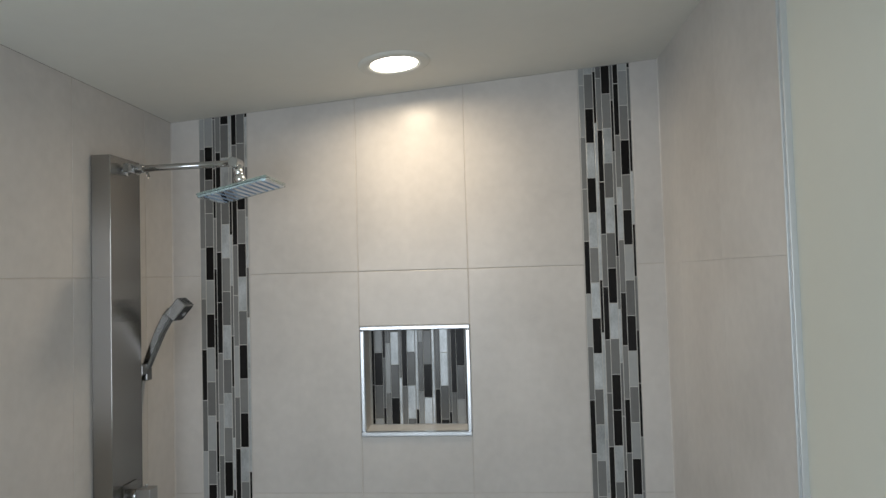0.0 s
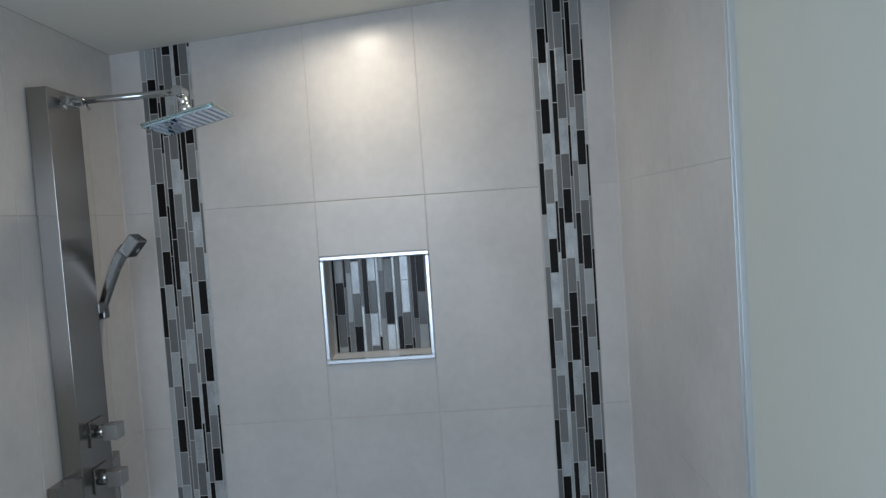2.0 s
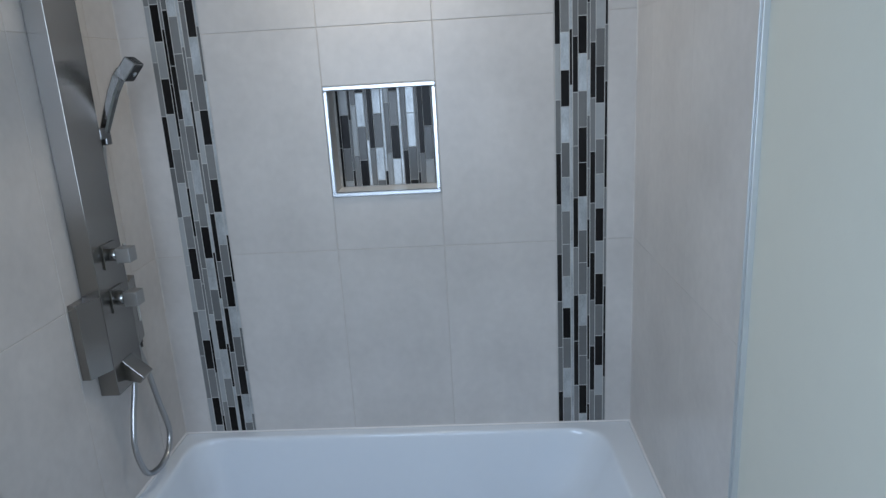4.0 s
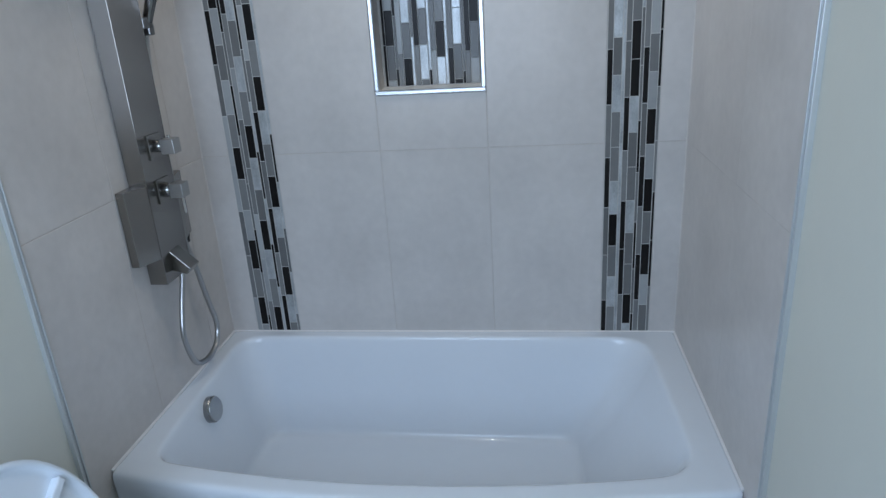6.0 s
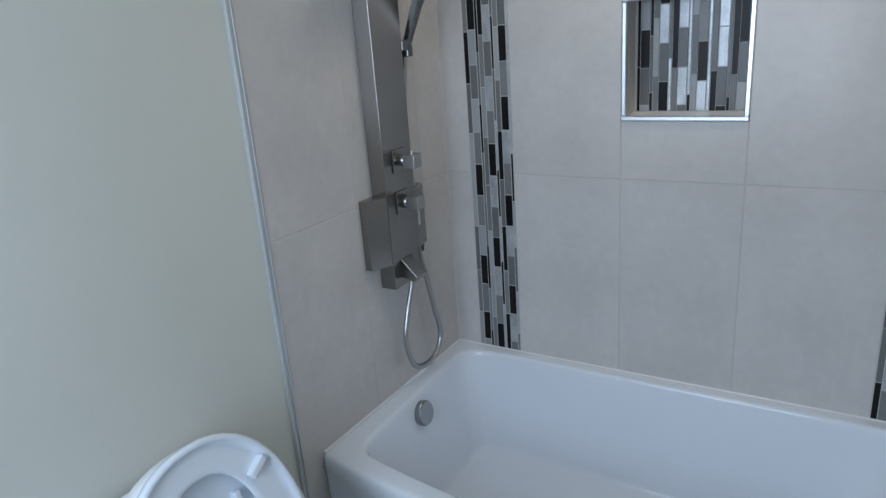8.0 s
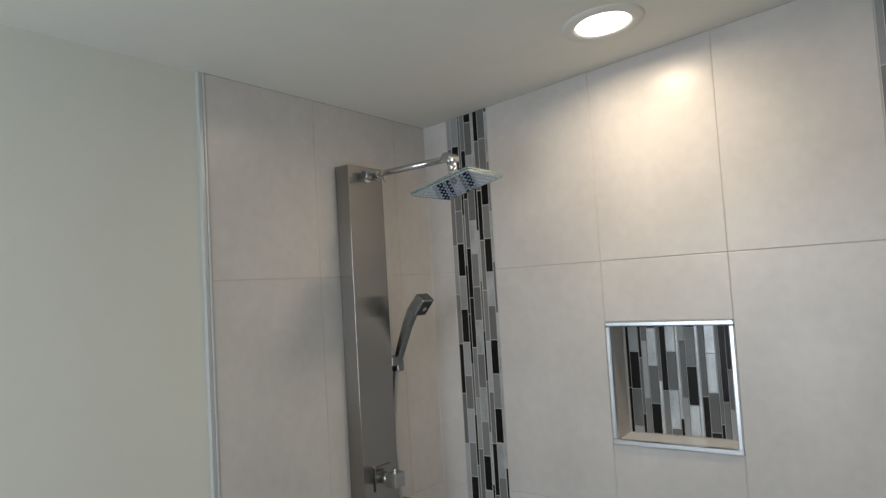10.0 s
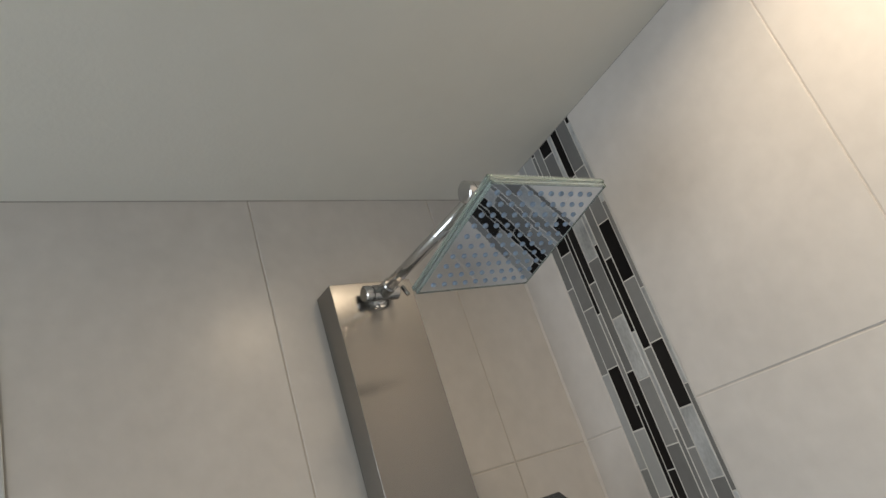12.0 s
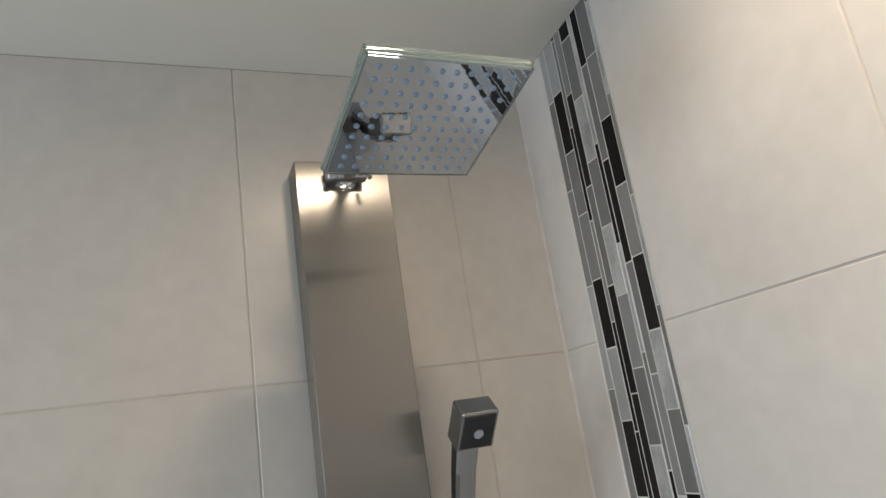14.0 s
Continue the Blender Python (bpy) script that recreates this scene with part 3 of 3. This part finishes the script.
    for y in (-0.075, 0.075):
        part("hinge", box(0.262, 0.30, TY + y - 0.015, TY + y + 0.015, 0.393, 0.43, 0.006), PLASTIC, thing).matrix_parent_inverse = inv


toilet()


# ---- metal edge trim where the tiling ends ----
def edge_trim(name, xw, inward, label):
    """A hollow profile: two lips with a shallow channel between them."""
    def strip(bm, y0, y1, proud):
        xa, xb = sorted((xw - inward * (TH + 0.001), xw + inward * proud))
        add_box(bm, xa, xb, END - y1, END - y0, 0.0, ceil(xw) + 0.02, 0.0008)
    bm = bmesh.new()
    strip(bm, 0.0005, 0.0045, 0.002)
    strip(bm, 0.0047, 0.0112, -0.0015)
    strip(bm, 0.0114, 0.0155, 0.0005)
    structure(name, bm, TRIM, label, "trim")


edge_trim("trim_west", 0.0, 1, "satin aluminium tile edge trim")
edge_trim("trim_east", W, -1, "satin aluminium tile edge trim")

# sealant where tub meets tile
bm = bmesh.new()
for p, q in (((0.0, 0.0), (W, 0.0)), ((0.0, -0.002), (0.0, -0.69)), ((W, -0.002), (W, -0.69))):
    along = Vector((q[0] - p[0], q[1] - p[1], 0))
    inn = Vector((0, -1, 0)) if p[1] == q[1] else Vector((1 if p[0] == 0 else -1, 0, 0))
    o = Vector((p[0], p[1], H - 0.004))
    add_prism(bm, [o - inn * 0.002, o + inn * 0.005, o + inn * 0.005 + Vector((0, 0, 0.0043)), o + inn * 0.0014 + Vector((0, 0, 0.007)), o - inn * 0.002 + Vector((0, 0, 0.007))], along)
structure("sealant", bm, CAULK, "white sealant bead round the tub", "trim")

# grouted inner corners of the tiling
bm = bmesh.new()
for x, d in ((0.0, 1), (W, -1)):
    add_prism(bm, [Vector((x - d * 0.001, 0.001, H)), Vector((x + d * 0.003, 0.001, H)), Vector((x + d * 0.003, -0.0004, H)), Vector((x + d * 0.0004, -0.003, H)), Vector((x - d * 0.001, -0.003, H))],
              Vector((0, 0, ceil(x) - H + 0.01)))
structure("corner_grout", bm, TILE, "tile-coloured grout in the inner corners", "trim")

# thin strip, coloured darker than the tiles, where the tiling meets the ceiling
bm = add_prism(bmesh.new(), [(-0.001, END, ceil(0.0) - 0.0015), (0.0007, END, ceil(0.0) - 0.0015), (0.0007, END, ceil(0.0) + 0.004), (-0.001, END, ceil(0.0) + 0.004)], (0, -END - 0.0005, 0))
a, b = 0.0008, W - 0.0008
add_prism(bm, [(a, 0.001, ceil(a) - 0.001), (a, -0.0006, ceil(a) - 0.001), (a, -0.0006, ceil(a) + 0.004), (a, 0.001, ceil(a) + 0.004)], (b - a, 0, ceil(b) - ceil(a)))
structure("ceiling_joint", bm, JOINT, "thin dark joint between tiles and ceiling", "trim")

# frame round the niche
FR = 0.013
niche = empty("niche_frame", (XA, 0, NZ0), "satin aluminium frame round the shower niche", "trim", kind="structure")
for x0, x1, z0, z1 in ((XA, XB, NZ1 - FR, NZ1), (XA, XB, NZ0, NZ0 + FR), (XA, XA + FR, NZ0 + FR, NZ1 - FR), (XB - FR, XB, NZ0 + FR, NZ1 - FR)):
    part("frame_bar", box(x0, x1, -0.006 if z1 < 1.3 else -0.003, 0.010, z0, z1, 0.003), ALU, niche).matrix_parent_inverse = Matrix.Translation((-XA, 0, -NZ0))

# window behind the camera
win = empty("window_1", (0.55, ROOM_Y, 0.95), "white framed window in the painted wall", "window", kind="structure")
winv = Matrix.Translation((-0.55, -ROOM_Y, -0.95))
for x0, x1, z0, z1 in ((WIN[0], WIN[1], WIN[2], WIN[2] + 0.05), (WIN[0], WIN[1], WIN[3] - 0.05, WIN[3]), (WIN[0], WIN[0] + 0.05, WIN[2] + 0.05, WIN[3] - 0.05), (WIN[1] - 0.05, WIN[1], WIN[2] + 0.05, WIN[3] - 0.05)):
    part("window_frame", box(x0, x1, ROOM_Y - 0.10, ROOM_Y - 0.05, z0, z1, 0.004), PLASTIC, win).matrix_parent_inverse = winv


# ---- wall tiles, one by one ----
def piece(name, corners, normal, mat, parent, depth=TH, bevel=0.0012):
    """A thin tile from its four front corners (any upright quad), with eased edges."""
    n = Vector(normal)
    c = [Vector(p) for p in corners]
    mid = sum(c, Vector()) / 4
    inner = []
    for i in range(4):
        a, b = (c[i - 1] - c[i]).normalized(), (c[(i + 1) % 4] - c[i]).normalized()
        inner.append(c[i] + (a + b) * bevel)
    bm = bmesh.new()
    r0 = [bm.verts.new(p - n * depth) for p in c]
    r1 = [bm.verts.new(p - n * bevel * 0.7) for p in c]
    r2 = [bm.verts.new(p) for p in inner]
    bm.faces.new(r2)
    for a, b in ((r0, r1), (r1, r2)):
        for i in range(4):
            bm.faces.new((a[i], a[(i + 1) % 4], b[(i + 1) % 4], b[i]))
    return part(name, bm, mat, parent)


G = 0.0009                                 # half a joint


def back_tile(x0, x1, z0, z1):
    top = z1 is None
    za, zb = (ceil(x0) + 0.012, ceil(x1) + 0.012) if top else (z1 - G, z1 - G)
    xa, xb = (x0 if x0 == 0 else x0 + G), (x1 if x1 == W else x1 - G)
    piece("tile", [(xa, 0, z0 + G), (xb, 0, z0 + G), (xb, 0, zb), (xa, 0, za)], (0, -1, 0), TILE, wall_north)


for x0, x1 in ((0.0, M1[0]), (M1[1], XA), (XB, M2[0]), (M2[1], W)):
    for z0, z1 in ((H - 0.02, Z2), (Z2, Z1), (Z1, None)):
        back_tile(x0, x1, z0, z1)
for z0, z1 in ((H - 0.02, Z2), (Z2, NZ0), (NZ1, Z1), (Z1, None)):
    back_tile(XA, XB, z0, z1)
# niche lining
for pts, nr in (([(XA + 0.008, 0.010, NZ0 + 0.008), (XB - 0.008, 0.010, NZ0 + 0.008), (XB - 0.008, ND, NZ0 + 0.012), (XA + 0.008, ND, NZ0 + 0.012)], (0, 0, 1)),
                ([(XA + 0.008, 0.010, NZ1 - 0.008), (XB - 0.008, 0.010, NZ1 - 0.008), (XB - 0.008, ND, NZ1 - 0.008), (XA + 0.008, ND, NZ1 - 0.008)], (0, 0, -1)),
                ([(XA + 0.008, 0.010, NZ0 + 0.008), (XA + 0.008, ND, NZ0 + 0.008), (XA + 0.008, ND, NZ1 - 0.008), (XA + 0.008, 0.010, NZ1 - 0.008)], (1, 0, 0)),
                ([(XB - 0.008, 0.010, NZ0 + 0.008), (XB - 0.008, ND, NZ0 + 0.008), (XB - 0.008, ND, NZ1 - 0.008), (XB - 0.008, 0.010, NZ1 - 0.008)], (-1, 0, 0))):
    piece("sill" if nr[2] > 0 else "tile", pts, nr, STONE if nr[2] > 0 else TILE, wall_north, 0.007)

for wall, x, nx in ((wall_west, 0.0, 1), (wall_east, W, -1)):
    bed = part("grout_bed", box(min(x - nx * (TH + 0.002), x - nx * 0.0012), max(x - nx * (TH + 0.002), x - nx * 0.0012), END, 0.0, 0.0, ceil(x) + 0.02), GROUT if nx > 0 else TILE, wall)
    for y0, y1 in ((END, -0.452), (-0.452, -0.146), (-0.146, 0.0015)):
        g, ease = (0.0008, 0.0012) if nx > 0 else (0.0002, 0.0004)
        for z0, z1 in ((0.0, 0.47), (0.47, Z2), (Z2, Z1), (Z1, ceil(x) + 0.012)):
            if z1 == 0.47 and y0 > -0.5:
                continue
            piece("tile", [(x, y0 + g, z0 + g), (x, y1 - g, z0 + g), (x, y1 - g, z1 - g), (x, y0 + g, z1 - g)], (nx, 0, 0), TILE, wall, TH, ease)

# ---- mosaic, piece by piece: each column is a joint's height and the colours above | below it, downwards ----
KINDS = {"b": BLACK, "g": GREY, "L": LIGHT, "w": PEARL}
PITCH = {"W": 0.0955, "m": 0.143, "t": 0.143}
STRIP_WEST = [("m", 1.767, "Lgg|LgbgLLggL"), ("W", 1.772, "Lbgg|bLbLgLgbgLbgbL"), ("t", 1.709, "bgbg|bbgbggbgb"), ("m", 1.756, "gbg|bbgLggLLg"),
              ("W", 1.739, "bgwgw|ggwgwgbwgbwgb"), ("t", 1.804, "wwb|wgbgwbwbw"), ("m", 1.775, "bgb|ggLgbgbgb"), ("W", 1.779, "wggbg|bwgbgbwgbwgbwg"),
              ("t", 1.711, "bwgw|gwwwbwgwg")]
STRIP_EAST = [("m", 1.754, "LLgg|bLgbgbggb"), ("W", 1.736, "wgbwbw|gwbwgwggwbgwg"), ("t", 1.648, "Lbwww|bwwwwwww"), ("m", 1.772, "ggbb|gbggbgbbg"),
              ("W", 1.775, "bgwgw|gbwgbbwggwggbw"), ("t", 1.710, "gbgb|gwggbgbgb"), ("m", 1.755, "bbgw|gbgbgbgbg"), ("W", 1.741, "LLgbgb|LgbLgLbLbgbLg"),
              ("t", 1.654, "bgbwb|gbbggbbg")]
NICHE = [("t", 1.360, "b|b"), ("W", 1.453, "L|bgL"), ("t", 1.437, "b|gb"), ("m", 1.479, "g|Lg"), ("W", 1.513, "b|wgb"), ("t", 1.379, "g|w"),
         ("m", 1.355, "b|g"), ("W", 1.453, "w|gwg"), ("t", 1.288, "w|b"), ("m", 1.482, "L|gL"), ("W", 1.513, "b|gbw"), ("t", 1.40, "w|w"),
         ("m", 1.345, "g|b"), ("W", 1.450, "w|wgb"), ("t", 1.280, "g|b"), ("m", 1.334, "b|g"), ("W", 1.411, "b|gL"), ("t", 1.36, "g|b")]
shared = {}


def mosaic(columns, x0, x1, y, zlow, zhigh):
    raw = {"W": 0.021, "m": 0.0125, "t": 0.006}
    gap = 0.0018
    k = (x1 - x0 - gap * (len(columns) + 1)) / sum(raw[c] for c, _, _ in columns)
    x = x0 + gap
    for kind, joint, colours in columns:
        w, p = raw[kind] * k, PITCH[kind]
        above, below = colours.split("|")
        tops = [(joint + p * (len(above) - i), c) for i, c in enumerate(above)] + [(joint - p * i, c) for i, c in enumerate(below)]
        tops[0] = (max(tops[0][0], 2.6), tops[0][1])
        for i, (t, c) in enumerate(tops):
            lo = t - p + gap if i + 1 == len(tops) else tops[i + 1][0] + gap
            if i + 1 == len(tops):
                lo = min(lo, zlow)
            hi, lo = min(t, zhigh(x + w / 2)), max(lo, zlow)
            if hi - lo < 0.004:
                continue
            key = (round(w, 4), round(hi - lo, 3), c)
            if key not in shared:
                h = hi - lo
                ob = piece("mosaic_tile", [(-w / 2, 0, -h / 2), (w / 2, 0, -h / 2), (w / 2, 0, h / 2), (-w / 2, 0, h / 2)], (0, -1, 0), KINDS[c], wall_north, 0.006, 0.0007)
                shared[key] = ob.data
            else:
                ob = new("mosaic_tile", shared[key])
                ob.parent = wall_north
            ob.location = (x + w / 2, y + random.uniform(-0.0003, 0.0003), (hi + lo) / 2)
        x += w + gap


for name, (a, b) in (("west", M1), ("east", M2)):
    part("mosaic_grout", box(a, b, 0.0011, TH + 0.001, H - 0.02, ceil(a) + 0.01), PALE, wall_north)
part("mosaic_grout", box(XA + 0.008, XB - 0.008, ND - 0.003, ND + 0.009, NZ0 + 0.006, NZ1 - 0.006), PALE, wall_north)
mosaic(STRIP_WEST, *M1, 0.0005, H - 0.02, lambda x: ceil(x) + 0.01)
mosaic(STRIP_EAST, *M2, 0.0005, H - 0.02, lambda x: ceil(x) + 0.01)
mosaic(NICHE, XA + 0.014, XB - 0.012, ND - 0.005, NZ0 + 0.014, lambda x: NZ1 - 0.010)
